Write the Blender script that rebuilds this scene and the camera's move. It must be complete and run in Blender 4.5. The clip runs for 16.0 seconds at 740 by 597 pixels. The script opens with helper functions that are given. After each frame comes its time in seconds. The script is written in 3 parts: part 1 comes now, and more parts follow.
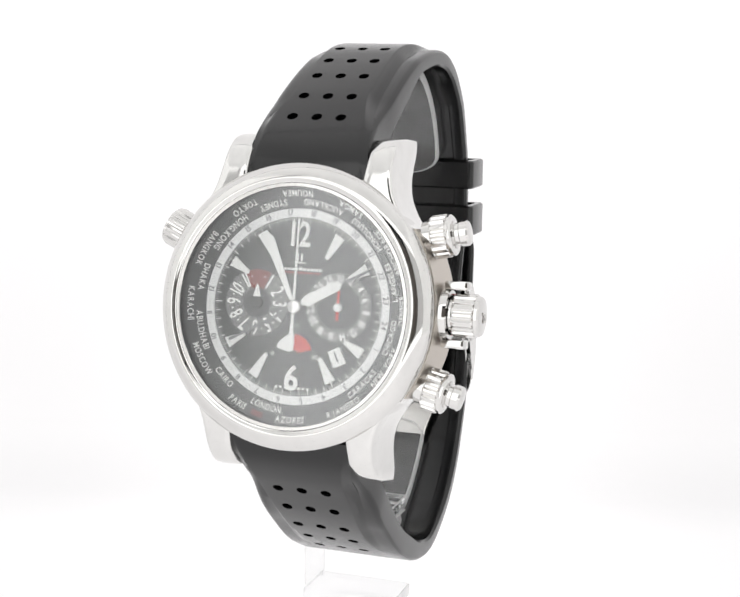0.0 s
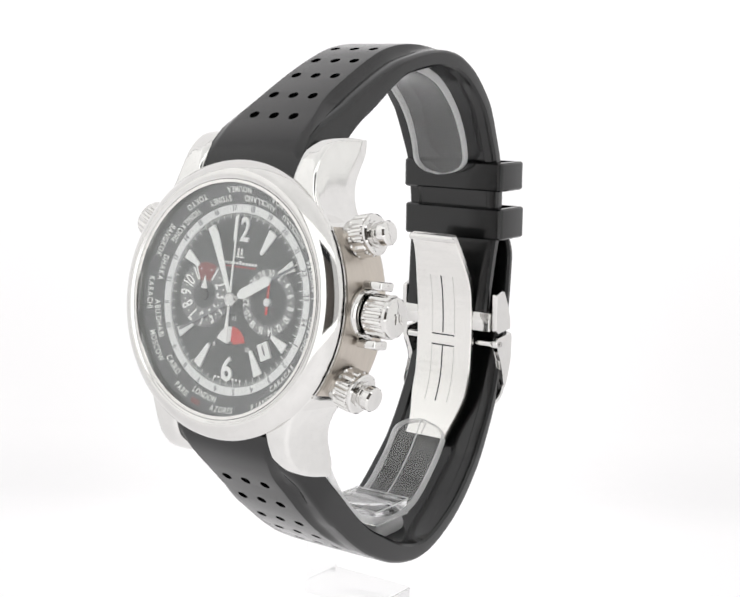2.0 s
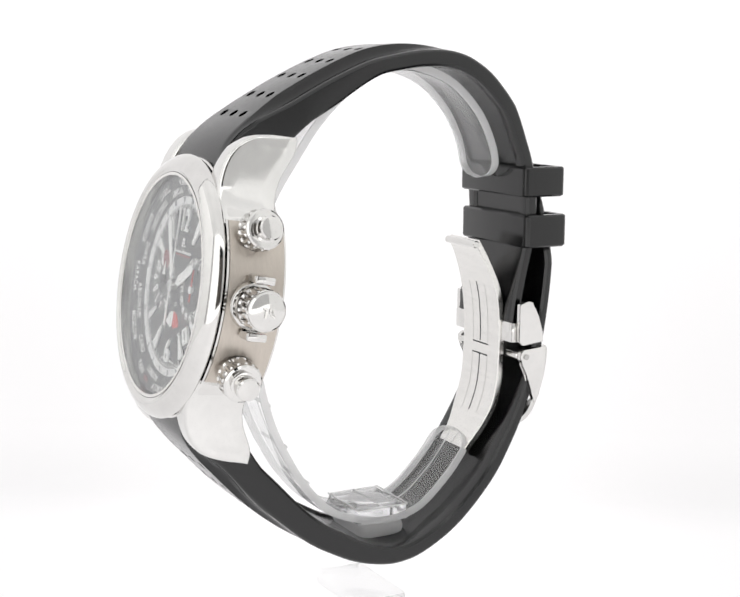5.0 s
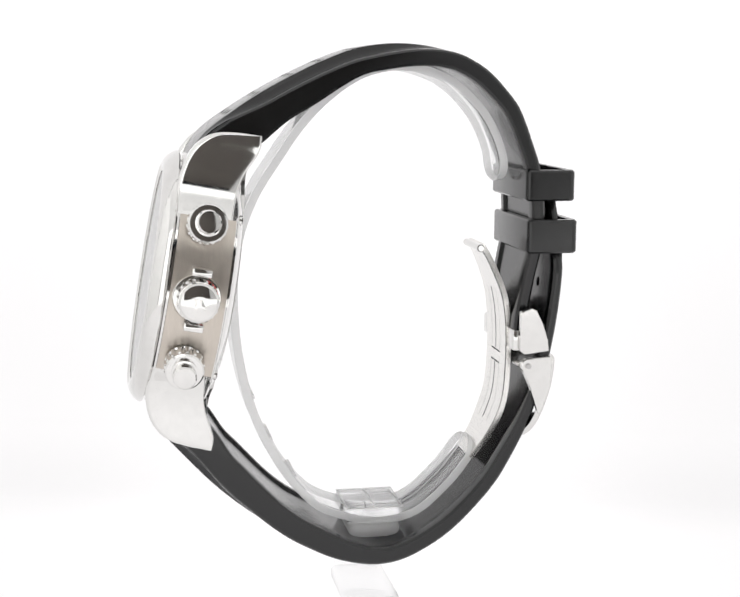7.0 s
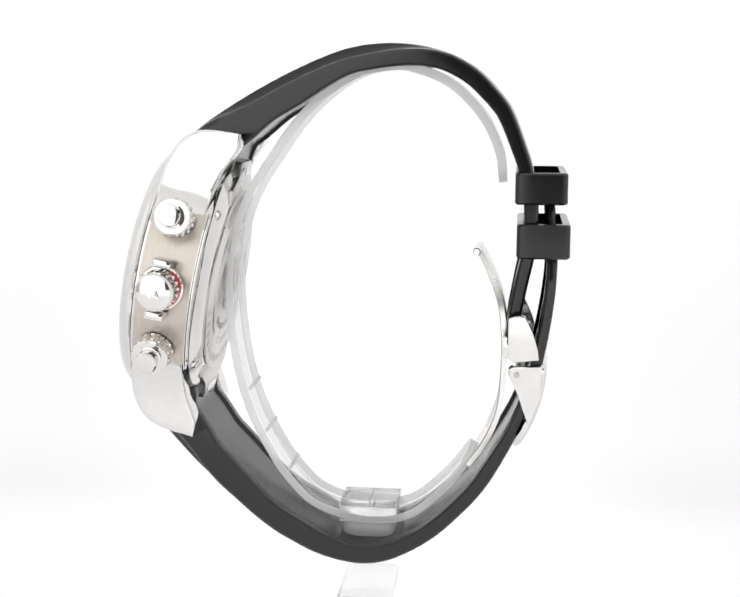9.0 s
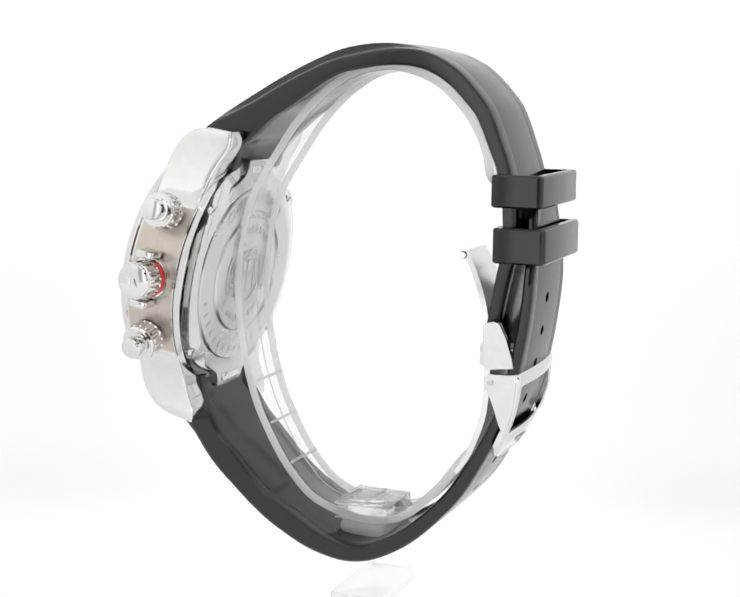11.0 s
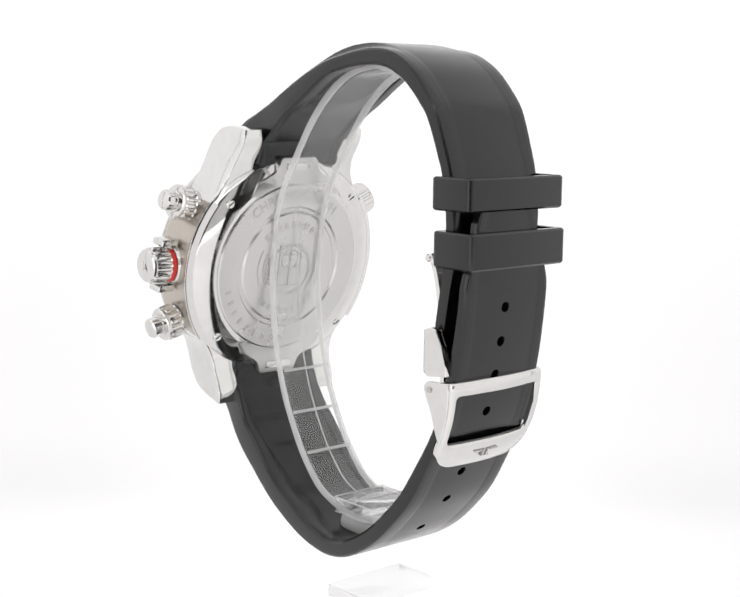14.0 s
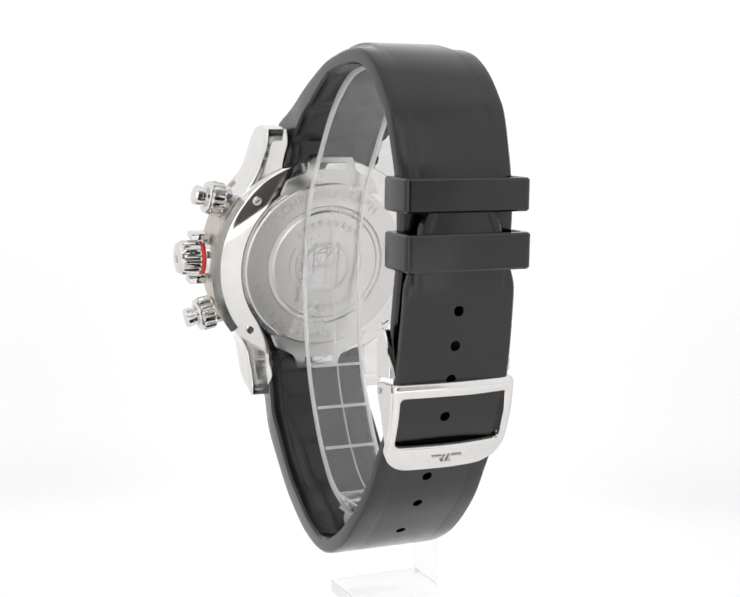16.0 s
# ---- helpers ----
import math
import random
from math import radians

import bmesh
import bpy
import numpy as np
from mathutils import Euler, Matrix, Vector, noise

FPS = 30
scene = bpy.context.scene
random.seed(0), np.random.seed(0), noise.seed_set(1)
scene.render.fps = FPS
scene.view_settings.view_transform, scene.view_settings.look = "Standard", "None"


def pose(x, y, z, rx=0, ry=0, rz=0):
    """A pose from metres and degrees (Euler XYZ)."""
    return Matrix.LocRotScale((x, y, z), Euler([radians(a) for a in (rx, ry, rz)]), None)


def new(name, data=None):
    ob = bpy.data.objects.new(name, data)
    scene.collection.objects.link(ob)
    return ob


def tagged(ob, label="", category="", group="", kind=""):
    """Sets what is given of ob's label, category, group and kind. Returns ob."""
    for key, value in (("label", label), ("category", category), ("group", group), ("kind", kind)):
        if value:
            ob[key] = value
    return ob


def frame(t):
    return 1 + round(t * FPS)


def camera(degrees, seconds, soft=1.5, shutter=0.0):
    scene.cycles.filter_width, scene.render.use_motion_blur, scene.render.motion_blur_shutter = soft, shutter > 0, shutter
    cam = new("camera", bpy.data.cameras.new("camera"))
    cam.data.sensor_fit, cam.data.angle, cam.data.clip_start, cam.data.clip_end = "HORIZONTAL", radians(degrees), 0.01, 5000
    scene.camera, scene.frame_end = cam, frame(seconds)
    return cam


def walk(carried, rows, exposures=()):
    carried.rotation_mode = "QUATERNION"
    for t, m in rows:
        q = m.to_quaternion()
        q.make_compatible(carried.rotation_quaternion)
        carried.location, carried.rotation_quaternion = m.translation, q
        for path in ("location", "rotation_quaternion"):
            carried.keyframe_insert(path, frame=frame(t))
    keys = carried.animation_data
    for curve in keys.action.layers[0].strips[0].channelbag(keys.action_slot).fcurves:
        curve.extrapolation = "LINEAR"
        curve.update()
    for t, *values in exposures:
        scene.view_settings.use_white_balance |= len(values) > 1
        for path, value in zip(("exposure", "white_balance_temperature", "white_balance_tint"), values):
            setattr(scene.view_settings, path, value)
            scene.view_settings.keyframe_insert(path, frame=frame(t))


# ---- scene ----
# One camera stands still; the watch and its stand turn on a turntable in an assumed light tent.
MM = 0.001
ZF = 92.5                      # height of the lens over the tent's floor, mm
cam = camera(30.384, 16.0, soft=1.7)
EYE = pose(0, -0.2341, ZF * MM, 90 - 9.0777, 0, 0.381) @ pose(0, 0, 0, 0, 0, 1.12)
walk(cam, [(0.0, EYE), (16.0, EYE)], [(0.0, 0.0), (16.0, 0.0)])


def turn(t):
    """The turntable's pose at t seconds."""
    return pose(0, 0, 0, 0, 0, -18.471 - 8.57645 * t)


# ---- light ----
world = bpy.data.worlds.new("studio")
scene.world = world
world.use_nodes = True
world.node_tree.nodes["Background"].inputs[0].default_value = (0.9, 0.93, 1.0, 1)
world.node_tree.nodes["Background"].inputs[1].default_value = 0.03


# ---- materials ----
def mat(name, base, rough=0.5, metal=0.0, spread=0.0, scale=900.0, bump=0.0, bump_scale=4000.0, stretch=(1, 1, 1), rough_var=0.0, coat=0.0, trans=0.0, ior=1.5, glow=0.0, spec=0.5):
    """A principled material with colour and roughness varied at two scales and a fine relief."""
    m = bpy.data.materials.new(name)
    m.use_nodes = True
    nt = m.node_tree
    b = nt.nodes["Principled BSDF"]
    b.inputs["Base Color"].default_value = (*base, 1)
    b.inputs["Roughness"].default_value = rough
    b.inputs["Metallic"].default_value = metal
    b.inputs["IOR"].default_value = ior
    b.inputs["Coat Weight"].default_value = coat
    b.inputs["Transmission Weight"].default_value = trans
    b.inputs["Specular IOR Level"].default_value = spec
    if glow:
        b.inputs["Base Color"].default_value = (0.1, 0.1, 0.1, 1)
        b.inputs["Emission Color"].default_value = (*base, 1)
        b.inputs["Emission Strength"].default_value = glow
    if spread or rough_var or bump:
        tc = nt.nodes.new("ShaderNodeTexCoord")
        mp = nt.nodes.new("ShaderNodeMapping")
        mp.inputs["Scale"].default_value = stretch
        nt.links.new(tc.outputs["Object"], mp.inputs["Vector"])
        coarse, fine = nt.nodes.new("ShaderNodeTexNoise"), nt.nodes.new("ShaderNodeTexNoise")
        for n, s, d in ((coarse, scale * 0.12, 3), (fine, scale, 2)):
            n.inputs["Scale"].default_value = s
            n.inputs["Detail"].default_value = d
            nt.links.new(mp.outputs[0], n.inputs["Vector"])
        mix = nt.nodes.new("ShaderNodeMath")
        mix.operation = "ADD"
        nt.links.new(coarse.outputs[0], mix.inputs[0])
        nt.links.new(fine.outputs[0], mix.inputs[1])
        if spread:
            rng = nt.nodes.new("ShaderNodeMapRange")
            rng.inputs[1].default_value, rng.inputs[2].default_value = 0.6, 1.4
            rng.inputs[3].default_value, rng.inputs[4].default_value = 1 - spread, 1 + spread
            nt.links.new(mix.outputs[0], rng.inputs[0])
            mul = nt.nodes.new("ShaderNodeVectorMath")
            mul.operation = "SCALE"
            mul.inputs[0].default_value = base
            nt.links.new(rng.outputs[0], mul.inputs["Scale"])
            nt.links.new(mul.outputs[0], b.inputs["Base Color"])
        if rough_var:
            rr = nt.nodes.new("ShaderNodeMapRange")
            rr.inputs[1].default_value, rr.inputs[2].default_value = 0.6, 1.4
            rr.inputs[3].default_value, rr.inputs[4].default_value = max(0.0, rough - rough_var), rough + rough_var
            nt.links.new(mix.outputs[0], rr.inputs[0])
            nt.links.new(rr.outputs[0], b.inputs["Roughness"])
        if bump:
            grain = nt.nodes.new("ShaderNodeTexNoise")
            grain.inputs["Scale"].default_value = bump_scale
            nt.links.new(mp.outputs[0], grain.inputs["Vector"])
            bp = nt.nodes.new("ShaderNodeBump")
            bp.inputs["Strength"].default_value = bump
            bp.inputs["Distance"].default_value = 0.0001
            nt.links.new(grain.outputs[0], bp.inputs["Height"])
            nt.links.new(bp.outputs[0], b.inputs["Normal"])
    return m


RUBBER = mat("black_rubber", (0.0042, 0.0044, 0.0047), 0.18, spread=0.1, scale=900, rough_var=0.05, spec=0.52)
STEEL = mat("polished_steel", (0.67, 0.662, 0.648), 0.08, 1.0, spread=0.04, scale=500, rough_var=0.04)
HORN = mat("softly_polished_steel", (0.7, 0.694, 0.68), 0.1, 1.0, spread=0.04, scale=500, rough_var=0.04)
SATIN = mat("satin_steel", (0.74, 0.73, 0.71), 0.22, 1.0, spread=0.05, scale=900, stretch=(1, 1, 14), rough_var=0.05)
TITAN = mat("brushed_titanium", (0.52, 0.475, 0.425), 0.34, 1.0, spread=0.08, scale=1500, stretch=(1, 9, 1), rough_var=0.06, bump=0.1, bump_scale=3000)
BACKM = mat("satin_case_back", (0.6, 0.592, 0.58), 0.3, 1.0, spread=0.05, scale=160, rough_var=0.04)
ENGRAVE = mat("engraved_steel", (0.52, 0.51, 0.5), 0.4, 1.0, spread=0.1)
DIAL = mat("black_dial", (0.034, 0.0355, 0.037), 0.34, spread=0.15, scale=1500, bump=0.05)
FLANGE = mat("dark_grey_ring", (0.09, 0.091, 0.093), 0.45, spread=0.1, scale=1500)
SUBD = mat("grey_subdial_ring", (0.19, 0.19, 0.188), 0.4, spread=0.1, scale=2500)
WHITE = mat("white_print", (0.86, 0.86, 0.84), 0.5, spread=0.03)
SILVER = mat("silver_ring", (0.84, 0.84, 0.83), 0.4, 0.15, spread=0.04)
GREY = mat("grey_print", (0.2, 0.2, 0.21), 0.5, spread=0.05)
PALE = mat("pale_grey_print", (0.6, 0.6, 0.6), 0.5, spread=0.04)
BLACK = mat("black_print", (0.012, 0.012, 0.013), 0.5, spread=0.05)
DARKRED = mat("dark_red_print", (0.2, 0.03, 0.028), 0.45, spread=0.06)
RED = mat("red_print", (0.62, 0.035, 0.028), 0.45, spread=0.06)


def clear(name, tint, ior, rough, haze=0.0):
    """Clear sheet: light passes straight, and the surface mirrors more at a slant. haze: white mixed in for bright
    reflections.
    """
    m = bpy.data.materials.new(name)
    m.use_nodes = True
    nt = m.node_tree
    nt.nodes.remove(nt.nodes["Principled BSDF"])
    tr, gl, fr, mx, ns, rg = (nt.nodes.new("ShaderNode" + k) for k in ("BsdfTransparent", "BsdfGlossy", "LayerWeight", "MixShader", "TexNoise", "MapRange"))
    pw, ad = nt.nodes.new("ShaderNodeMath"), nt.nodes.new("ShaderNodeMath")
    low = ((ior - 1) / (ior + 1)) ** 2
    pw.operation, pw.inputs[1].default_value = "POWER", 5.0
    ad.operation, ad.inputs[1].default_value, ad.inputs[2].default_value = "MULTIPLY_ADD", 1 - low, low
    tr.inputs[0].default_value = (*tint, 1)
    fr.inputs["Blend"].default_value = 0.5
    ns.inputs["Scale"].default_value = 260.0
    rg.inputs[3].default_value, rg.inputs[4].default_value = rough * 0.5, rough * 1.5
    nt.links.new(ns.outputs[0], rg.inputs[0])
    nt.links.new(rg.outputs[0], gl.inputs["Roughness"])
    nt.links.new(fr.outputs["Facing"], pw.inputs[0])
    nt.links.new(pw.outputs[0], ad.inputs[0])
    nt.links.new(ad.outputs[0], mx.inputs[0])
    nt.links.new(tr.outputs[0], mx.inputs[1])
    nt.links.new(gl.outputs[0], mx.inputs[2])
    df, hz = nt.nodes.new("ShaderNodeBsdfDiffuse"), nt.nodes.new("ShaderNodeMixShader")
    df.inputs[0].default_value, hz.inputs[0].default_value = (0.97, 0.97, 0.97, 1), haze
    nt.links.new(mx.outputs[0], hz.inputs[1])
    tl, both = nt.nodes.new("ShaderNodeBsdfTranslucent"), nt.nodes.new("ShaderNodeMixShader")
    tl.inputs[0].default_value = (0.97, 0.97, 0.97, 1)
    nt.links.new(df.outputs[0], both.inputs[1])
    nt.links.new(tl.outputs[0], both.inputs[2])
    nt.links.new(both.outputs[0], hz.inputs[2])
    nt.links.new(hz.outputs[0], nt.nodes["Material Output"].inputs[0])
    return m


# Crystal and acrylic carry a slight white veil in place of reflections.
GLASS = clear("sapphire_crystal", (0.985, 0.99, 0.99), 1.95, 0.01, 0.006)
ACRYL = clear("clear_acrylic", (0.995, 0.996, 0.996), 1.55, 0.02, 0.04)
MOULD = mat("cast_acrylic", (0.985, 0.985, 0.99), 0.04, trans=1.0, ior=1.42)
# White put into the acrylic for its bright edges and the refracting clamp.
WHITENED = clear("whitened_acrylic", (0.99, 0.99, 0.99), 1.6, 0.2, 0.5)


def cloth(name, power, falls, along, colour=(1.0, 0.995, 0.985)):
    """Tent cloth that glows in place of lamps: uneven, and brighter at one side. along: x, y or z; falls: (from, to,
    value, value).
    """
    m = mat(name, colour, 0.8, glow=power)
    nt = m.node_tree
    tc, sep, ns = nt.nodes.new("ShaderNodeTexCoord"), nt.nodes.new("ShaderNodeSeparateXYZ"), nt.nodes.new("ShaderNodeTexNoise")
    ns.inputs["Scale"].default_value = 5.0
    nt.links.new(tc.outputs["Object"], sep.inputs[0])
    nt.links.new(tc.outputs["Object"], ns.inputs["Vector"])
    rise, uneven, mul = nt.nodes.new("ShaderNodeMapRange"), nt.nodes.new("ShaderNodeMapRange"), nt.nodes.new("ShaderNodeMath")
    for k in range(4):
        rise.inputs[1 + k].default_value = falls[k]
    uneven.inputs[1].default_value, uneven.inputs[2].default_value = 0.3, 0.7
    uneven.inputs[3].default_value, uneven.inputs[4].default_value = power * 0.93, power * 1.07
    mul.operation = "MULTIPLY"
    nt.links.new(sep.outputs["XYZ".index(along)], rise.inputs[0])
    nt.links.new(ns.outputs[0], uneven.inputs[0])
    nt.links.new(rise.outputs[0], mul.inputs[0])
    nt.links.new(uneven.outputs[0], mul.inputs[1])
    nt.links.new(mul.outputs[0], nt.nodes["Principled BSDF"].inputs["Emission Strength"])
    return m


# Each unseen side glows at a hand-set level; no lamps stand behind.
CLOTH_LEFT = cloth("glowing_left_cloth", 1.1, (0.0, 0.42, 0.85, 1.1), "Z")
CLOTH_RIGHT = cloth("glowing_right_cloth", 0.98, (0.0, 0.42, 0.92, 1.05), "Z")
CLOTH_TOP = cloth("glowing_top_cloth", 0.95, (-0.3, 0.07, 0.85, 1.1), "Y", (1.0, 0.995, 0.99))
# Weaker glow, added so the lugs mirror grey beside the opening.
CLOTH_DIM = cloth("dim_glowing_panel", 0.55, (0.0, 0.42, 0.9, 1.1), "Z")
# The glow is ramped along x to shape the crystal's reflection.
CLOTH_FRONT = cloth("glowing_front_cloth", 1.7, (-0.285, -0.235, 0.25, 1.0), "X")
# Glow stands in for light falling on the sweep; stronger in front, unseen.
SWEEP = cloth("glowing_white_sweep", 0.95, (-0.1, 0.0, 1.18, 1.0), "Y", (1.0, 0.986, 0.992))


def dim_sides(m):
    """Paints shade into the sweep's glow towards its sides and along its fold."""
    nt = m.node_tree
    sep = next(n for n in nt.nodes if n.type == "SEPXYZ")
    put = nt.nodes["Principled BSDF"].inputs["Emission Strength"]
    was = put.links[0].from_socket

    def span(socket, a, b, va, vb):
        n = nt.nodes.new("ShaderNodeMapRange")
        n.interpolation_type = "SMOOTHSTEP"
        for k, v in enumerate((a, b, va, vb)):
            n.inputs[1 + k].default_value = v
        nt.links.new(socket, n.inputs[0])
        return n.outputs[0]

    def calc(kind, a, b):
        n = nt.nodes.new("ShaderNodeMath")
        n.operation = kind
        for k, v in enumerate((a, b)):
            if isinstance(v, float):
                n.inputs[k].default_value = v
            else:
                nt.links.new(v, n.inputs[k])
        return n.outputs[0]

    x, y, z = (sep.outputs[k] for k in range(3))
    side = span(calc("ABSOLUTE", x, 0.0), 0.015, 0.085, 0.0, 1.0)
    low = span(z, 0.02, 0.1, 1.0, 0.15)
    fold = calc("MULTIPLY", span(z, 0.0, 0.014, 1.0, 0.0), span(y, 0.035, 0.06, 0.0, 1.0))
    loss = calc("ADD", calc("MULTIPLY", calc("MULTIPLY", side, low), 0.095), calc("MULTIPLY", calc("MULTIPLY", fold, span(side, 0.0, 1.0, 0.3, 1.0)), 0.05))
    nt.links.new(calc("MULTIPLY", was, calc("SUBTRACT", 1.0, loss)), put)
    for n in nt.nodes:
        if n.type == "MAP_RANGE" and n.interpolation_type == "LINEAR" and abs(n.inputs[1].default_value - 0.3) < 1e-4:
            n.inputs[3].default_value, n.inputs[4].default_value = 0.935, 0.965


# Side falloff and the fold's dark line are put into the glow.
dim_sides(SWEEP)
ROOM = mat("brown_grey_unseen_wall", (0.2, 0.18, 0.163), 0.8, spread=0.1, scale=30)


# ---- building helpers ----
def part(name, bm, material, parent, label="", m=None, smooth=True, angle=35):
    """Links a bmesh, drawn in mm, as one mesh under its thing or part. m: the frame in which it is drawn."""
    if m is not None:
        bm.transform(m)
    bm.transform(Matrix.Scale(MM, 4))
    bmesh.ops.recalc_face_normals(bm, faces=bm.faces)
    if smooth:
        for f in bm.faces:
            f.smooth = True
        for e in bm.edges:
            if len(e.link_faces) == 2 and e.calc_face_angle(0) > radians(angle):
                e.smooth = False
    me = bpy.data.meshes.new(name)
    bm.to_mesh(me)
    bm.free()
    me.materials.append(material)
    ob = new(name, me)
    ob.parent = parent
    if label:
        ob["label"] = label
    return ob


def box(bm, x0, x1, y0, y1, z0, z1, bevel=0.0, seg=2):
    made = bmesh.ops.create_cube(bm, size=1)["verts"]
    for v in made:
        v.co = Vector(((x0 + x1) / 2 + v.co.x * (x1 - x0), (y0 + y1) / 2 + v.co.y * (y1 - y0), (z0 + z1) / 2 + v.co.z * (z1 - z0)))
    if bevel:
        edges = list({e for v in made for e in v.link_edges})
        bmesh.ops.bevel(bm, geom=edges, offset=bevel, segments=seg, affect="EDGES", profile=0.5)
    return bm


def lathe(profile, seg=96, flutes=0, closed=False):
    """A turned solid about z from (radius, height[, depth of flutes]) rows."""
    bm = bmesh.new()
    rings = []
    for row in profile:
        r, z = row[0], row[1]
        d = row[2] if len(row) > 2 else 0.0
        ring = []
        for i in range(seg):
            a = 2 * math.pi * i / seg
            rr = r
            if flutes and d:
                c = math.cos(flutes * a)
                rr = r - d * (0.5 - 0.5 * max(-1.0, min(1.0, c * 2.2)))
            ring.append(bm.verts.new((rr * math.cos(a), rr * math.sin(a), z)))
        rings.append(ring)
    pairs = list(zip(rings[:-1], rings[1:]))
    if closed:
        pairs.append((rings[-1], rings[0]))
    for a, b in pairs:
        for i in range(seg):
            j = (i + 1) % seg
            bm.faces.new((a[i], a[j], b[j], b[i]))
    if not closed:
        bm.faces.new(rings[0][::-1])
        bm.faces.new(rings[-1])
    return bm


def prism(points, z0, z1, bevel=0.0, seg=2):
    """A flat outline in x, y drawn up from z0 to z1."""
    bm = bmesh.new()
    low = [bm.verts.new((x, y, z0)) for x, y in points]
    top = [bm.verts.new((x, y, z1)) for x, y in points]
    n = len(points)
    bm.faces.new(low[::-1])
    bm.faces.new(top)
    for i in range(n):
        bm.faces.new((low[i], low[(i + 1) % n], top[(i + 1) % n], top[i]))
    if bevel:
        bmesh.ops.bevel(bm, geom=list(bm.edges), offset=bevel, segments=seg, affect="EDGES", profile=0.5)
    return bm


def sector(r0, r1, a0, a1, z0, z1, seg=40):
    """A piece of a flat ring, from angle a0 to a1 in degrees."""
    pts = [(r1 * math.cos(radians(a0 + (a1 - a0) * i / seg)), r1 * math.sin(radians(a0 + (a1 - a0) * i / seg))) for i in range(seg + 1)]
    if r0 > 0:
        pts += [(r0 * math.cos(radians(a1 + (a0 - a1) * i / seg)), r0 * math.sin(radians(a1 + (a0 - a1) * i / seg))) for i in range(seg + 1)]
    else:
        pts.append((0, 0))
    return prism(pts, z0, z1)


def spline(pts, step=0.8):
    """Evenly spaced points on a Catmull-Rom curve through pts."""
    p = [Vector(q) for q in pts]
    p = [2 * p[0] - p[1]] + p + [2 * p[-1] - p[-2]]
    dense = []
    for i in range(1, len(p) - 2):
        for k in range(20):
            t = k / 20
            a, b, c, d = p[i - 1:i + 3]
            dense.append(0.5 * ((2 * b) + (c - a) * t + (2 * a - 5 * b + 4 * c - d) * t * t + (3 * b - a - 3 * c + d) * t ** 3))
    dense.append(p[-2])
    cum = [0.0]
    for a, b in zip(dense[:-1], dense[1:]):
        cum.append(cum[-1] + (b - a).length)
    n = max(2, int(cum[-1] / step))
    out, j = [], 0
    for i in range(n + 1):
        s = cum[-1] * i / n
        while j < len(cum) - 2 and cum[j + 1] < s:
            j += 1
        f = (s - cum[j]) / max(1e-9, cum[j + 1] - cum[j])
        out.append(dense[j].lerp(dense[j + 1], f))
    return out


def ramp(s, rows):
    """Smooth value at s from (s, value) rows."""
    if s <= rows[0][0]:
        return rows[0][1]
    for (a, va), (b, vb) in zip(rows[:-1], rows[1:]):
        if s <= b:
            f = (s - a) / (b - a)
            f = f * f * (3 - 2 * f)
            return va + (vb - va) * f
    return rows[-1][1]


def sweep(path, section, side=1):
    """Draws a closed section along a path in the y-z plane. section(s 0..1) gives rows (x, depth below the path); side picks the inward normal."""
    bm = bmesh.new()
    rings = []
    n = len(path)
    for i, p in enumerate(path):
        t = (path[min(n - 1, i + 1)] - path[max(0, i - 1)]).normalized()
        inward = Vector((-t.y, t.x)) * side
        rings.append([bm.verts.new((x, p.x + inward.x * d, p.y + inward.y * d)) for x, d in section(i / (n - 1))])
    for a, b in zip(rings[:-1], rings[1:]):
        m = len(a)
        for k in range(m):
            bm.faces.new((a[k], a[(k + 1) % m], b[(k + 1) % m], b[k]))
    bm.faces.new(rings[0][::-1])
    bm.faces.new(rings[-1])
    return bm


def letters(text, size, extrude=0.02, bold=0.0):
    """Text in Blender's own font as a bmesh, centred on x, and its width."""
    cu = bpy.data.curves.new("print", "FONT")
    cu.body, cu.size, cu.extrude, cu.align_x, cu.align_y = text, size, extrude, "CENTER", "CENTER"
    cu.resolution_u, cu.offset = 3, bold
    ob = bpy.data.objects.new("print", cu)
    scene.collection.objects.link(ob)
    dg = bpy.context.evaluated_depsgraph_get()
    me = bpy.data.meshes.new_from_object(ob.evaluated_get(dg))
    bm = bmesh.new()
    bm.from_mesh(me)
    bpy.data.objects.remove(ob)
    bpy.data.curves.remove(cu)
    bpy.data.meshes.remove(me)
    return bm


def add(bm, other, m=None):
    """Puts the other bmesh, moved by m, into bm."""
    if m is not None:
        other.transform(m)
    me = bpy.data.meshes.new("piece")
    other.to_mesh(me)
    other.free()
    bm.from_mesh(me)
    bpy.data.meshes.remove(me)
    return bm


GLYPHS = {}


def glyph(ch, size):
    if (ch, size) not in GLYPHS:
        bm = letters(ch, size, 0.02, size * 0.018)
        xs = [v.co.x for v in bm.verts]
        me = bpy.data.meshes.new("glyph")
        bm.to_mesh(me)
        bm.free()
        GLYPHS[(ch, size)] = (me, (max(xs) - min(xs)) if xs else size * 0.3)
    return GLYPHS[(ch, size)]


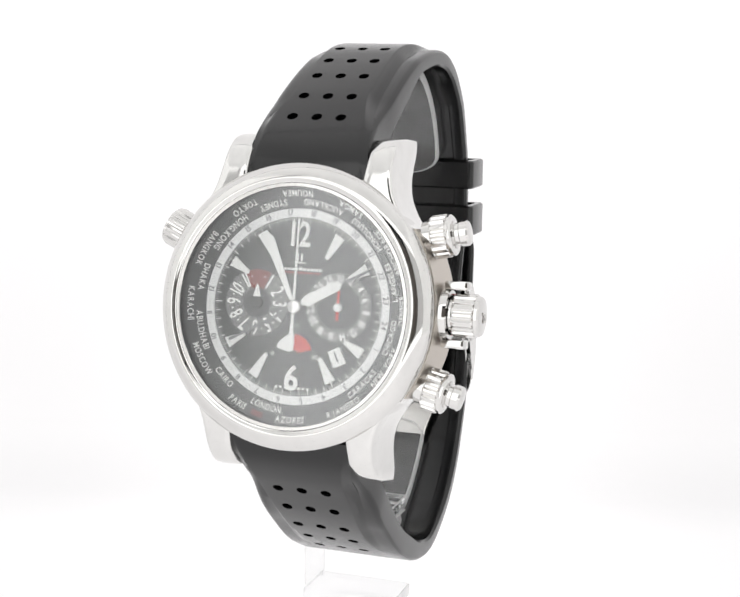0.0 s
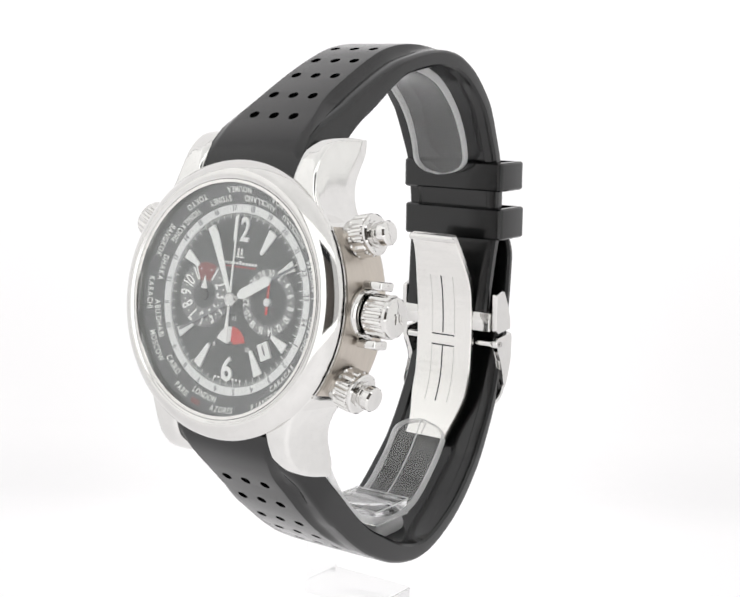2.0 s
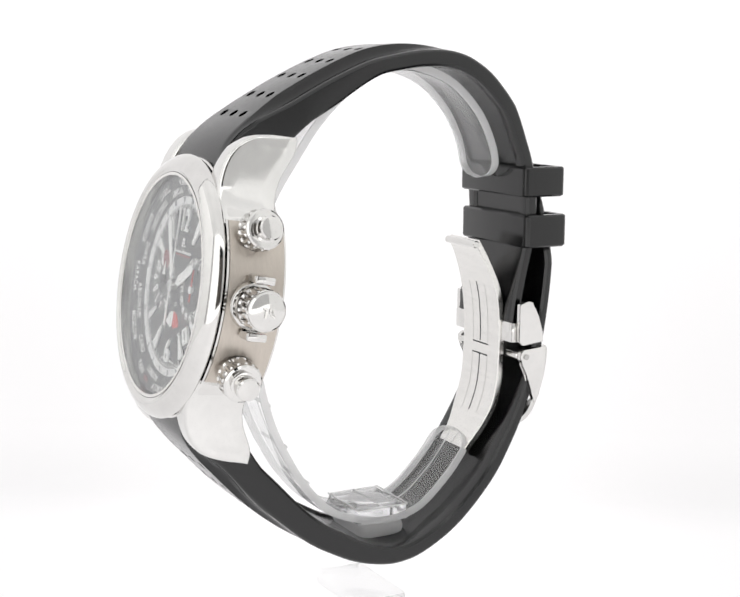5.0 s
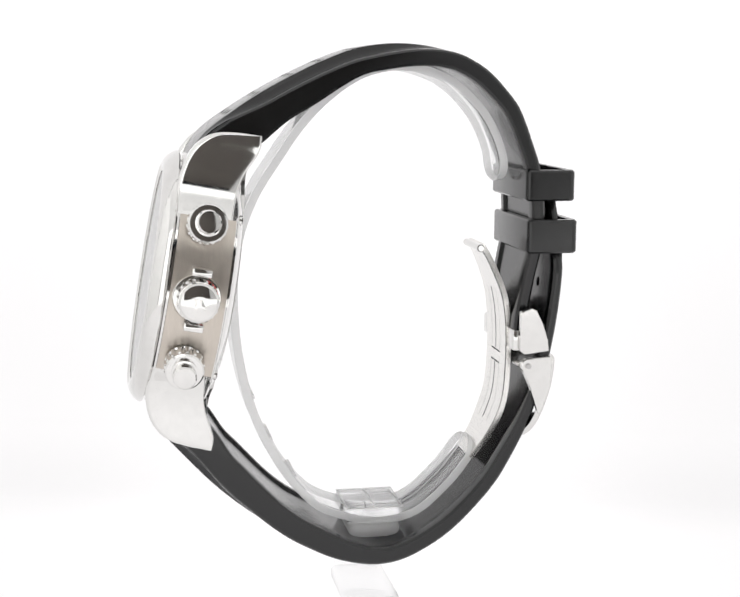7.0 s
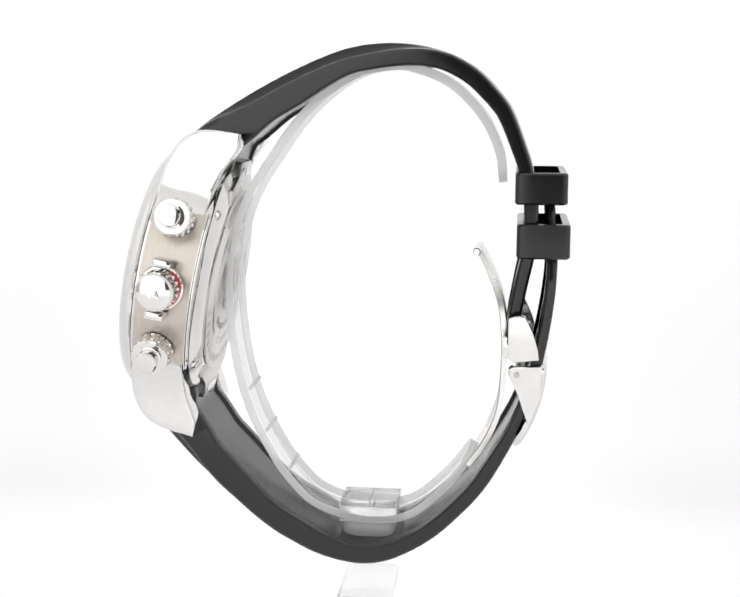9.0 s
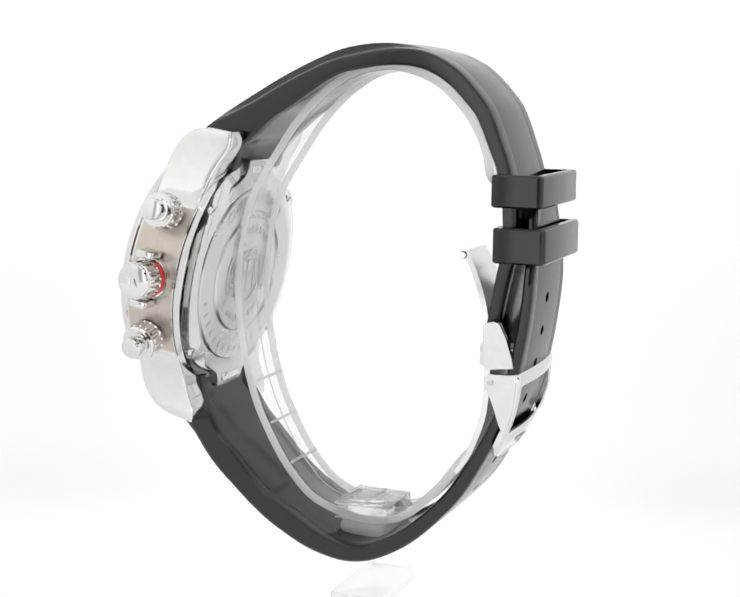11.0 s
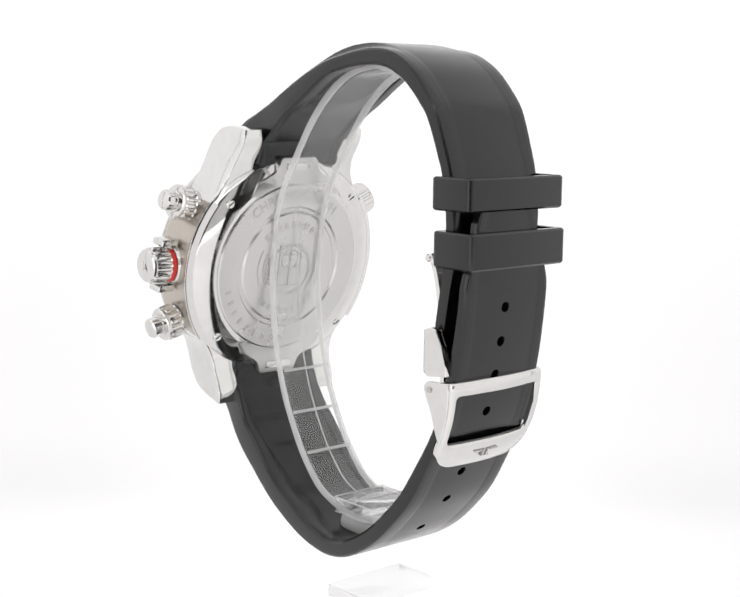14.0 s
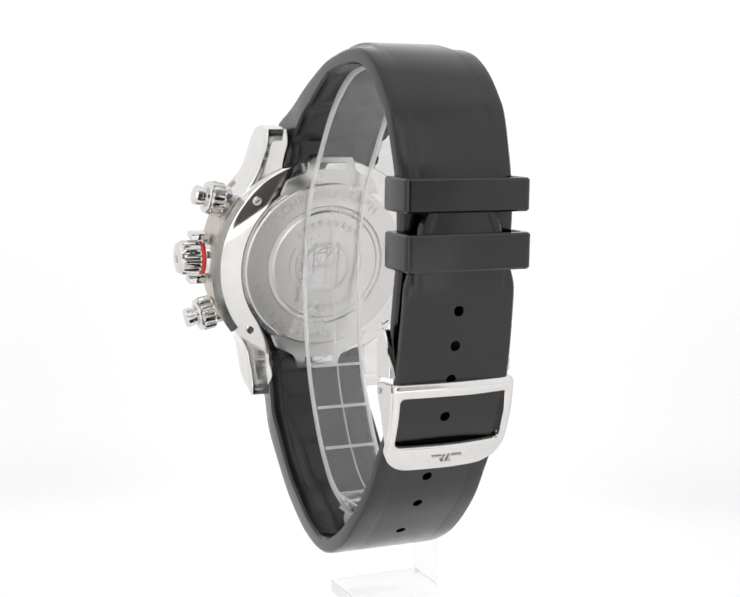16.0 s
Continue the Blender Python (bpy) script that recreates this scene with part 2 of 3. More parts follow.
def ring_text(text, size, r, mid, z, inward=True, gap=0.16, squeeze=1.0, tilt=0.0):
    """Letters round a circle about the angle mid (degrees); inward: their tops point to the centre."""
    bm = bmesh.new()
    widths = [glyph(c, size)[1] * squeeze if c != " " else size * 0.3 for c in text]
    total = sum(widths) + gap * size * (len(text) - 1)
    s = -total / 2
    for c, w in zip(text, widths):
        a = s + w / 2
        s += w + gap * size
        if c == " ":
            continue
        sign = 1 if inward else -1
        ang = mid + sign * math.degrees(a / r)
        m = pose(r * math.cos(radians(ang)), r * math.sin(radians(ang)), z, 0, 0, ang + (90 if inward else -90)) @ pose(0, 0, 0, tilt) @ Matrix.Diagonal((squeeze, 1, 1, 1))
        piece = bmesh.new()
        piece.from_mesh(glyph(c, size)[0])
        add(bm, piece, m)
    return bm


def cut(ob, cutter_bm):
    """Cuts the closed shapes in cutter_bm (drawn in mm) out of ob for good."""
    cutter_bm.transform(Matrix.Scale(MM, 4))
    bmesh.ops.recalc_face_normals(cutter_bm, faces=cutter_bm.faces)
    me = bpy.data.meshes.new("cutter")
    cutter_bm.to_mesh(me)
    cutter_bm.free()
    tool = bpy.data.objects.new("cutter", me)
    scene.collection.objects.link(tool)
    md = ob.modifiers.new("cut", "BOOLEAN")
    md.operation, md.object, md.solver = "DIFFERENCE", tool, "EXACT"
    dg = bpy.context.evaluated_depsgraph_get()
    made = bpy.data.meshes.new_from_object(ob.evaluated_get(dg))
    ob.modifiers.clear()
    old = ob.data
    ob.data = made
    bpy.data.meshes.remove(old)
    bpy.data.objects.remove(tool)
    bpy.data.meshes.remove(me)
    return ob


# ---- the light tent: its glowing sides are assumed and out of view ----
def slab(name, x0, x1, y0, y1, z0, z1, material, label, category):
    bm = box(bmesh.new(), x0, x1, y0, y1, z0, z1)
    ob = part(name, bm, material, None, smooth=False)
    return tagged(ob, label, category, kind="structure")


arc = [(56 + 14 * math.sin(radians(a)), 14 - 14 * math.cos(radians(a))) for a in range(0, 91, 6)]
outline = [(-300, 0)] + arc + [(70, 420), (76, 420), (76, -6), (-300, -6)]
bm = prism([(-x, y) for x, y in outline], -330, 330)
bm.transform(Matrix(((0, 0, 1, 0), (-1, 0, 0, 0), (0, 1, 0, 0), (0, 0, 0, 1))))
tagged(part("floor", bm, SWEEP, None), "bright white sweep curving up behind the watch, made to glow", "floor", kind="structure")
slab("wall_left", -336, -330, -300, 66, -6, 420, CLOTH_LEFT, "white glowing side of the tent, out of view", "wall")
slab("wall_right", 330, 336, -300, 66, -6, 420, CLOTH_RIGHT, "white glowing side of the tent, out of view", "wall")
slab("ceiling", -330, 330, -300, 66, 420, 426, CLOTH_TOP, "white glowing top of the tent, out of view", "ceiling")
# Unseen front with an opening, placed for what the steel and crystal mirror.
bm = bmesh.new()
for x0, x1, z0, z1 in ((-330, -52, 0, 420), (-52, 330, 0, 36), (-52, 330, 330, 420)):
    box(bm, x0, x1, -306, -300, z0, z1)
tagged(part("wall_front", bm, CLOTH_FRONT, None, smooth=False), "white glowing front of the tent, out of view, with an opening", "wall", kind="structure")
slab("wall_front", 125, 330, -306, -300, 36, 330, CLOTH_DIM, "dim glowing panel added beside the opening, out of view", "wall")
# Unseen walls, added for the steel to mirror as grey-brown.
slab("wall_unseen", -520, 520, -620, -612, -60, 480, ROOM, "brown-grey wall out of view behind the tent, for reflections", "wall")
slab("wall_unseen", -528, -520, -620, 120, -60, 480, ROOM, "brown-grey wall out of view beside the tent, for reflections", "wall")
slab("wall_unseen", 520, 528, -620, 120, -60, 480, ROOM, "brown-grey wall out of view beside the tent, for reflections", "wall")

# ---- the wristwatch: an empty on the turntable's axis carries its parts ----
watch = tagged(new("wristwatch"), "steel chronograph wristwatch with black perforated rubber strap on a clear stand", "wristwatch")
UP = pose(0, 0.435, ZF + 0.27, 0.785)                                   # from the lens's height to the floor's, mm
CASE = UP @ pose(-0.6, -37.55, -33.1, 80.06, 0, 0)    # case frame: x to 3 o'clock, y to 12 o'clock, z out of the dial
case = part("case", lathe([(15.7, -9.9), (16.6, -10.0), (17.0, -9.95), (18.6, -9.45), (20.2, -8.85), (20.6, -8.6), (20.8, -8.2), (21.2, -7.8), (21.3, -7.0), (21.2, 0.1), (21.0, 0.5), (19.6, 0.6), (19.5, 1.1), (18.2, 1.1), (18.1, -0.9), (13.0, -0.9)], 160), STEEL, watch, "polished steel round case", CASE)


LUG_TOP = spline([(12, 1.1), (15.5, 1.4), (18.4, 1.2), (21.2, 0.5), (23.7, -0.9), (25.3, -2.7), (26.1, -5.3), (26.3, -7.8), (26.35, -9.6)], 0.1)
LUG_LOW = spline([(12, -7.7), (14, -7.75), (16.6, -8.0), (18.2, -8.3), (20.2, -8.9), (22.0, -9.8), (23.6, -10.5), (25.0, -10.7), (26.35, -10.6)], 0.1)


LUG_SIDE = spline([(12, 18.2), (12.9, 17.2), (14, 16.2), (16, 15.0), (18, 14.25), (20.5, 13.8), (23, 13.65), (25, 13.7), (26.4, 13.6)], 0.1)


def lug(sx, sy):
    """A horn of the case: rounded sections from the case out to its tip."""
    bm = bmesh.new()
    rings = []
    for k in range(33):
        v = 12 + 14.35 * math.sin(k / 32 * math.pi / 2)
        top = min(LUG_TOP, key=lambda p: abs(p.x - v)).y
        low = min(LUG_LOW, key=lambda p: abs(p.x - v)).y
        ui = ramp(v, [(12, 15.0), (15.6, 11.2), (18, 9.2), (23, 9.3), (26.5, 9.6)])
        uo = LUG_SIDE[min(range(len(LUG_SIDE)), key=lambda i: abs(LUG_SIDE[i].x - v))].y
        tall = top - low
        r_out, r_in, r_low = min(ramp(v, [(22, 0.7), (26.3, 1.3)]), tall * 0.3), min(ramp(v, [(18, 0.6), (23, 0.9), (25.2, 2.0), (26.4, 2.3)]), tall * 0.45, (uo - ui) * 0.6), min(0.35, tall * 0.2)
        ring = []
        corners = ((uo - r_out - 0.35, top - r_out, 0, r_out), (ui + r_in, top - r_in, 90, r_in), (ui + r_low, low + r_low, 180, r_low), (uo - r_low, low + r_low, 270, r_low))
        for c, (cu, cw, a0, r) in enumerate(corners):
            nu, nw, n0, nr = corners[(c + 1) % 4]
            for j in range(5):
                an = radians(a0 + 22.5 * j)
                ring.append((cu + r * math.cos(an), cw + r * math.sin(an)))
            turned = radians(n0)
            far = (nu + nr * math.cos(turned), nw + nr * math.sin(turned))
            last = ring[-1]
            for f in (0.25, 0.5, 0.75):
                ring.append((last[0] + (far[0] - last[0]) * f, last[1] + (far[1] - last[1]) * f))
        reach = v if sy > 0 else 12 + (v - 12) * 0.935          # the lower lugs are a little shorter
        ring = [bm.verts.new((sx * u, sy * reach, w - (0.0 if sy > 0 else 0.02 * (v - 12)))) for u, w in ring]
        rings.append(ring)
    n = len(rings[0])
    for p, q in zip(rings[:-1], rings[1:]):
        for i in range(n):
            bm.faces.new((p[i], p[(i + 1) % n], q[(i + 1) % n], q[i]))
    bm.faces.new(rings[0])
    bm.faces.new(rings[-1])
    return part("lug", bm, HORN, watch, "polished steel lug", CASE, angle=60)


for sx in (1, -1):
    for sy in (1, -1):
        lug(sx, sy)

# bezel: a polished domed ring
bezel = part("bezel", lathe([(18.2, 1.0), (19.6, 1.05), (20.9, 1.0), (21.2, 1.05), (21.35, 1.3), (21.3, 1.65), (21.05, 2.1), (20.7, 2.55), (20.25, 2.98), (19.75, 3.33), (19.3, 3.53), (18.95, 3.62), (18.75, 3.6), (18.6, 3.5), (18.45, 3.35), (18.2, 3.3), (18.15, 3.0)], 160, closed=True), STEEL, watch, "polished domed steel bezel", CASE)
part("gasket_ring", lathe([(18.0, 1.0), (18.12, 1.0), (18.12, 3.35), (17.7, 3.4), (17.6, 3.3), (17.8, 3.28), (18.0, 3.27)], 128, closed=True), SATIN, bezel, "", CASE)
crystal = part("crystal", lathe([(17.95, 2.6), (17.95, 3.25)], 96), GLASS, watch, "clear flat sapphire crystal", CASE)

# flank: the brushed plate between the lugs at the pushers' side


def flank(r0, r1, a0, a1, material, label):
    """A piece of the case's band that widens towards the back."""
    bm = sector(r0, r1, a0, a1, -8.25, 0.45, 40)
    for v in bm.verts:
        k = 1 + (0.45 - v.co.z) / 8.7 * 0.02
        v.co.x, v.co.y = v.co.x * k, v.co.y * k
    return part("flank", bm, material, watch, label, CASE)


flank(19.8, 21.6, -34, 35.5, TITAN, "brushed titanium-coloured case flank")
flank(19.8, 21.3, 146, 214, SATIN, "satin steel case flank")
for z, r in ((-8.7, 21.75), (-8.45, 22.0)):
    part("flank_rim", sector(19.8, r, -37, 37, z, z + 0.17, 40), STEEL, watch, "thin polished steel rim", CASE)
part("flank_step", sector(19.9, 21.45, -36, 36, 0.5, 0.85, 40), STEEL, watch, "thin polished steel step", CASE)


# ---- crowns and pushers ----
def shaft(name, profile, flutes, u, v, w, ang, label, mtl=STEEL, seg=120):
    m = CASE @ pose(u, v, w) @ pose(0, 0, 0, 0, 0, ang) @ pose(0, 0, 0, 0, 90, 0)
    return part(name, lathe(profile, seg, flutes), mtl, watch, label, m, angle=25), m


def pusher(v, ang, w):
    u = math.sqrt(22.8 ** 2 - v * v)
    body, m = shaft("pusher", [(2.6, -1.5), (2.6, -0.3), (3.1, -0.2), (3.2, 0.0, 0.35), (3.2, 2.0, 0.35), (3.0, 2.2), (3.05, 2.35), (3.05, 2.7), (2.8, 2.95), (2.1, 3.0)], 16, u, v, w, ang, "fluted polished steel screw-down pusher")
    part("cap", lathe([(2.05, 2.9), (2.05, 3.15), (1.7, 3.25), (1.7, 3.8), (1.85, 3.95), (1.85, 4.9), (1.65, 5.2), (1.1, 5.3)], 48), STEEL, body, "", m, angle=25)
    return body


pusher(11.6, 11, -3.6)
pusher(-10.5, -13, -3.6)
crown, m = shaft("crown", [(2.7, -0.8), (2.7, 0.5), (3.15, 0.7), (3.25, 0.9, 0.35), (3.25, 3.7, 0.35), (3.1, 3.95), (3.0, 4.0), (2.95, 4.4), (2.7, 4.65), (2.0, 4.8), (1.0, 4.87)], 18, 22.8, 0.5, -3.7, 0, "fluted polished steel winding crown")
part("red_band", sector(2.6, 3.28, -70, 70, 0.05, 0.68, 24), RED, crown, "red ring under the crown", m)
bm = bmesh.new()
for sy in (1, -1):
    box(bm, -1.55, 1.55, sy * 4.25 - 0.65, sy * 4.25 + 0.65, -1.0, 2.5, 0.3)
guard = part("crown_guard", bm, STEEL, watch, "polished steel crown guard", m)
part("collar", lathe([(3.0, -1.2), (3.75, -1.2), (3.8, -0.5), (3.6, -0.05), (3.0, 0.0)], 64, closed=True), STEEL, guard, "", m)
bm = bmesh.new()
add(bm, prism([(-0.9, 0.6), (-0.2, 0.6), (-0.2, -0.9), (-0.6, -0.9), (-0.6, 0.3), (-0.9, 0.3)], 4.75, 5.0))
add(bm, prism([(0.1, 0.6), (0.4, 0.6), (0.4, -0.5), (1.1, -0.9), (1.1, -0.6), (0.1, -0.2)], 4.75, 5.0))
part("emblem", bm, SATIN, crown, "raised emblem", m)
shaft("setting_crown", [(2.4, -0.8), (2.4, 0.3), (3.0, 0.5), (3.1, 0.8, 0.3), (3.1, 3.4, 0.3), (2.9, 3.8), (2.2, 4.0)], 18, -19.4, 9.6, -3.4, 155, "fluted steel setting crown")

# ---- dial ----
dial = part("dial", lathe([(13.6, -0.6), (13.6, 0.0), (6, 0.0)], 96), DIAL, watch, "black dial with white numerals and red accents", CASE)
part("city_ring", lathe([(14.6, 0.0), (14.6, 0.35), (18.0, 1.6), (18.0, 0.9)], 128, closed=True), FLANGE, watch, "dark grey sloping ring with white city names", CASE)
part("hour_ring", lathe([(13.3, -0.1), (13.35, 0.22), (14.65, 0.3), (14.65, -0.1)], 128, closed=True), SILVER, watch, "silver-white twenty-four hour ring", CASE)


def on_dial(name, bm, material, label="", parent=None, m=None):
    return part(name, bm, material, parent or dial, label, CASE @ (m or Matrix()), smooth=False)


def at(hours, r, z=0.0):
    """A frame on the dial at an hour, y pointing outward."""
    a = 90 - hours * 30
    return pose(r * math.cos(radians(a)), r * math.sin(radians(a)), z, 0, 0, a - 90)


for h in (1, 2, 4, 5, 7, 8, 10, 11):
    long = 4.0 if h in (1, 5, 7, 11) else 3.2
    on_dial("hour_marker", prism([(-0.85, 12.4), (0.85, 12.4), (0.3, 12.4 - long), (-0.3, 12.4 - long)], 0.02, 0.35, 0.06, 1), WHITE, "", None, at(h, 0))
on_dial("numeral", letters("12", 5.2, 0.15, 0.1), WHITE, "large white twelve", None, pose(-0.3, 10.6, 0.2) @ Matrix.Diagonal((0.72, 1, 1, 1)))
on_dial("numeral", letters("6", 5.2, 0.15, 0.1), WHITE, "large white six", None, pose(0, -10.8, 0.2) @ Matrix.Diagonal((0.9, 1, 1, 1)))
bm = bmesh.new()
for i in range(240):
    if i % 4 == 0:
        add(bm, box(bmesh.new(), -0.07, 0.07, 12.4 if i % 20 else 12.2, 13.25, 0.02, 0.06), at(i / 20, 0))
    else:
        add(bm, box(bmesh.new(), -0.035, 0.035, 12.85, 13.25, 0.02, 0.06), at(i / 20, 0))
on_dial("minute_track", bm, WHITE)
for i in range(24):
    bm = ring_text(str((17 + i) % 24 or 24), 1.2, 14.0, 97.5 - 15 * i, 0.33, inward=False, gap=0.08)
    on_dial("hour_number", bm, GREY)
CITIES = ["NOUMEA", "AUCKLAND", "SAMOA", "HONOLULU", "ANCHORAGE", "L.ANGELES", "DENVER", "CHICAGO", "NEW YORK", "CARACAS", "R.JANEIRO", "", "AZORES", "LONDON", "PARIS", "CAIRO", "MOSCOW", "ABU.DHABI", "KARACHI", "DHAKA", "BANGKOK", "HONG.KONG", "TOKYO", "SYDNEY"]
for i, c in enumerate(CITIES):
    if c:
        r = 16.85 if i % 2 == 0 else 15.6
        bm = ring_text(c, 1.34, r, 90 - 15 * i + 2, 0.35 + (r - 14.6) * 0.368 + 0.08, True, 0.1, 0.8, -20.2)
        on_dial("city_name", bm, WHITE)
on_dial("city_accent", sector(16.5, 17.3, -109, -103, 1.3, 1.42), DARKRED, "red bar on the city ring")

# sub-dials
for cx, cy, kind, r0 in ((-6.4, 0.2, "hours", 2.15), (6.6, 0.3, "minutes", 3.4)):
    m = pose(cx, cy, 0)
    sub = on_dial("subdial", lathe([(r0, 0.02), (r0 + 0.05, 0.1), (5.05, 0.1), (5.1, 0.02)], 72, closed=True), SUBD, "grey sub-dial ring with white figures", None, m)
    dots = bmesh.new()
    if kind == "hours":
        on_dial("sector", sector(r0 + 0.1, 4.95, 66, 116, 0.11, 0.13), DARKRED, "faded red sector", sub, m)
        for i in range(1, 12):
            on_dial("figure", ring_text(str(i), 3.15, 3.6, 90 - 30 * i, 0.16, False, 0.05, 0.6), WHITE, "", sub, m)
        for i in range(12):
            add(dots, lathe([(0.13, 0.1), (0.13, 0.16)], 10), m @ at(i + 0.5, 4.0))
        on_dial("pointer", prism([(-0.62, 0.9), (0.62, 0.9), (0, 3.0)], 0.25, 0.35), WHITE, "", sub, m)
        on_dial("hub", lathe([(0.9, 0.02), (0.9, 0.3), (0.6, 0.4)], 32), BLACK, "", sub, m)
    else:
        for i in range(1, 16):
            on_dial("figure", ring_text(str(2 * i), 1.6, 4.32, 90 - 24 * i, 0.16, False, 0.05, 0.78), WHITE, "", sub, m)
        for i in range(15):
            add(dots, lathe([(0.11, 0.1), (0.11, 0.16)], 10), m @ at((i + 0.5) * 0.8, 4.32))
        on_dial("pointer", prism([(-0.2, -1.9), (0.2, -1.9), (0.14, 3.6), (-0.14, 3.6)], 0.35, 0.45), RED, "red pointer", sub, m)
        on_dial("hub", lathe([(0.62, 0.1), (0.62, 0.6), (0.35, 0.7)], 32), SILVER, "", sub, m)
    on_dial("dots", dots, WHITE, "", sub)
m = pose(0, -7.0, 0)
on_dial("gauge", sector(0.6, 2.9, 90, 165, 0.03, 0.08), WHITE, "white half of the running indicator", None, m)
on_dial("gauge", sector(0.6, 2.9, 15, 90, 0.03, 0.08), RED, "red half of the running indicator", None, m)
for t, x, y in (("15", 0.2, 4.1), ("0", -3.3, -0.2), ("30", 3.4, -0.3)):
    on_dial("figure", letters(t, 1.0), WHITE, "", None, m @ pose(x, y, 0.05))
# date window
m = pose(6.95, -7.0, 0, 0, 0, 26)
date = on_dial("date_window", box(bmesh.new(), -1.0, 1.0, -1.3, 1.3, 0.02, 0.42), WHITE, "white date disc", None, m)
on_dial("figure", letters("1", 2.2, 0.02), BLACK, "", date, m @ pose(0, 0, 0.44))
# emblem and name as plain shapes
m = pose(0, 7.1, 0.05)
bm = bmesh.new()
box(bm, -0.55, -0.2, -0.5, 0.8, 0, 0.1)
box(bm, 0.15, 0.45, -0.3, 0.8, 0, 0.1)
box(bm, -0.9, 0.95, -0.65, -0.45, 0, 0.1)
on_dial("emblem", bm, WHITE, "", None, m)
bm = bmesh.new()
for i in range(12):
    box(bm, -3.7 + i * 0.62, -3.25 + i * 0.62, -1.72, -1.34 + (0.2 if i in (0, 6) else 0), 0, 0.06)
on_dial("name_bars", bm, WHITE, "", None, m)
on_dial("red_line", box(bmesh.new(), -3.0, 3.4, -2.1, -1.98, 0, 0.05), RED, "", None, m)
bm = bmesh.new()
for i in range(8):
    if i != 4:
        box(bm, -2.6 + i * 0.72, -2.2 + i * 0.72, -12.25, -11.9, 0.02, 0.05)
on_dial("name_bars", bm, WHITE)


# ---- dial hands ----
def pointer(name, outline, hours, z, material, label):
    return part(name, prism(outline, z, z + 0.14), material, watch, label, CASE @ pose(0, 0, 0, 0, 0, -hours * 30), smooth=False)


pointer("hour_pointer", [(-0.35, 1.2), (0.35, 1.2), (0.85, 2.2), (0.75, 7.4), (0, 8.2), (-0.75, 7.4), (-0.85, 2.2)], 2.05, 0.75, WHITE, "white lumed hour pointer")
pointer("minute_pointer", [(-0.3, 1.0), (0.3, 1.0), (0.8, 10.8), (0.0, 12.2), (-0.8, 10.8)], 11.15, 1.05, WHITE, "white lumed minute pointer")
pointer("zone_pointer", [(-0.22, -11.8), (0.22, -11.8), (0.2, 12.6), (-0.2, 12.6)], 2.05, 0.5, GREY, "thin grey second time zone pointer")
pointer("chronograph_pointer", [(-0.45, -6.5), (0.45, -6.5), (0.2, -2), (0.12, 13.0), (-0.12, 13.0), (-0.2, -2)], 0.0, 1.35, WHITE, "thin white chronograph pointer")
part("pointer_hub", lathe([(1.1, 0.1), (1.1, 1.4), (0.9, 1.6), (0.4, 1.65)], 40), STEEL, watch, "polished steel hub", CASE)

# ---- case back ----
back = part("case_back", lathe([(16.0, -9.0), (16.0, -10.1), (15.75, -10.3), (11.75, -10.4), (11.45, -10.05), (10.75, -10.0), (10.4, -10.35), (4, -10.4)], 128), BACKM, watch, "satin steel case back with a turned groove", CASE)
FLIP = CASE @ pose(0, 0, 0, 0, 180, 0)
bm = ring_text("CHRONOGRAPH", 2.5, 14.0, 90, 10.37, False, 0.12)
part("engraving", bm, ENGRAVE, back, "engraved lettering", FLIP, smooth=False)
for i in range(12):
    bm = box(bmesh.new(), -0.28, 0.28, 13.4, 14.7, 10.2, 10.4)
    part("engraving_bar", bm, ENGRAVE, back, "", FLIP @ pose(0, 0, 0, 0, 0, 205 - i * 9.0), smooth=False)
bm = bmesh.new()
for r, y in ((5.0, -0.4), (4.6, -0.4), (2.0, 1.6)):
    add(bm, lathe([(r, 10.35), (r, 10.47), (r - 0.18, 10.47), (r - 0.18, 10.35)], 48, closed=True), pose(0, y, 0))
for x in (-2.6, -0.1, 2.4):
    box(bm, x, x + 0.22, -3.6, 4.2, 10.38, 10.5)
for y in (-3.6, -0.2, 2.4, 4.1):
    box(bm, -2.6, 2.6, y, y + 0.22, 10.38, 10.5)
for a0 in (150, 330):
    for r in (6.0, 7.2):
        add(bm, sector(r, r + 0.22, a0, a0 + 55, 10.38, 10.48, 16))
part("engraving_emblem", bm, ENGRAVE, back, "engraved round emblem", FLIP, smooth=False)
bm = bmesh.new()
for k in range(9):
    add(bm, box(bmesh.new(), -0.42, 0.42, 7.7, 8.9, 10.36, 10.44), pose(0, 0, 0, 0, 0, 44 - 11 * k))
    add(bm, box(bmesh.new(), -0.42, 0.42, 7.9, 8.9, 10.36, 10.44), pose(0, 0, 0, 0, 0, 222 - 10 * k))
part("engraving_bar", bm, ENGRAVE, back, "", FLIP, smooth=False)
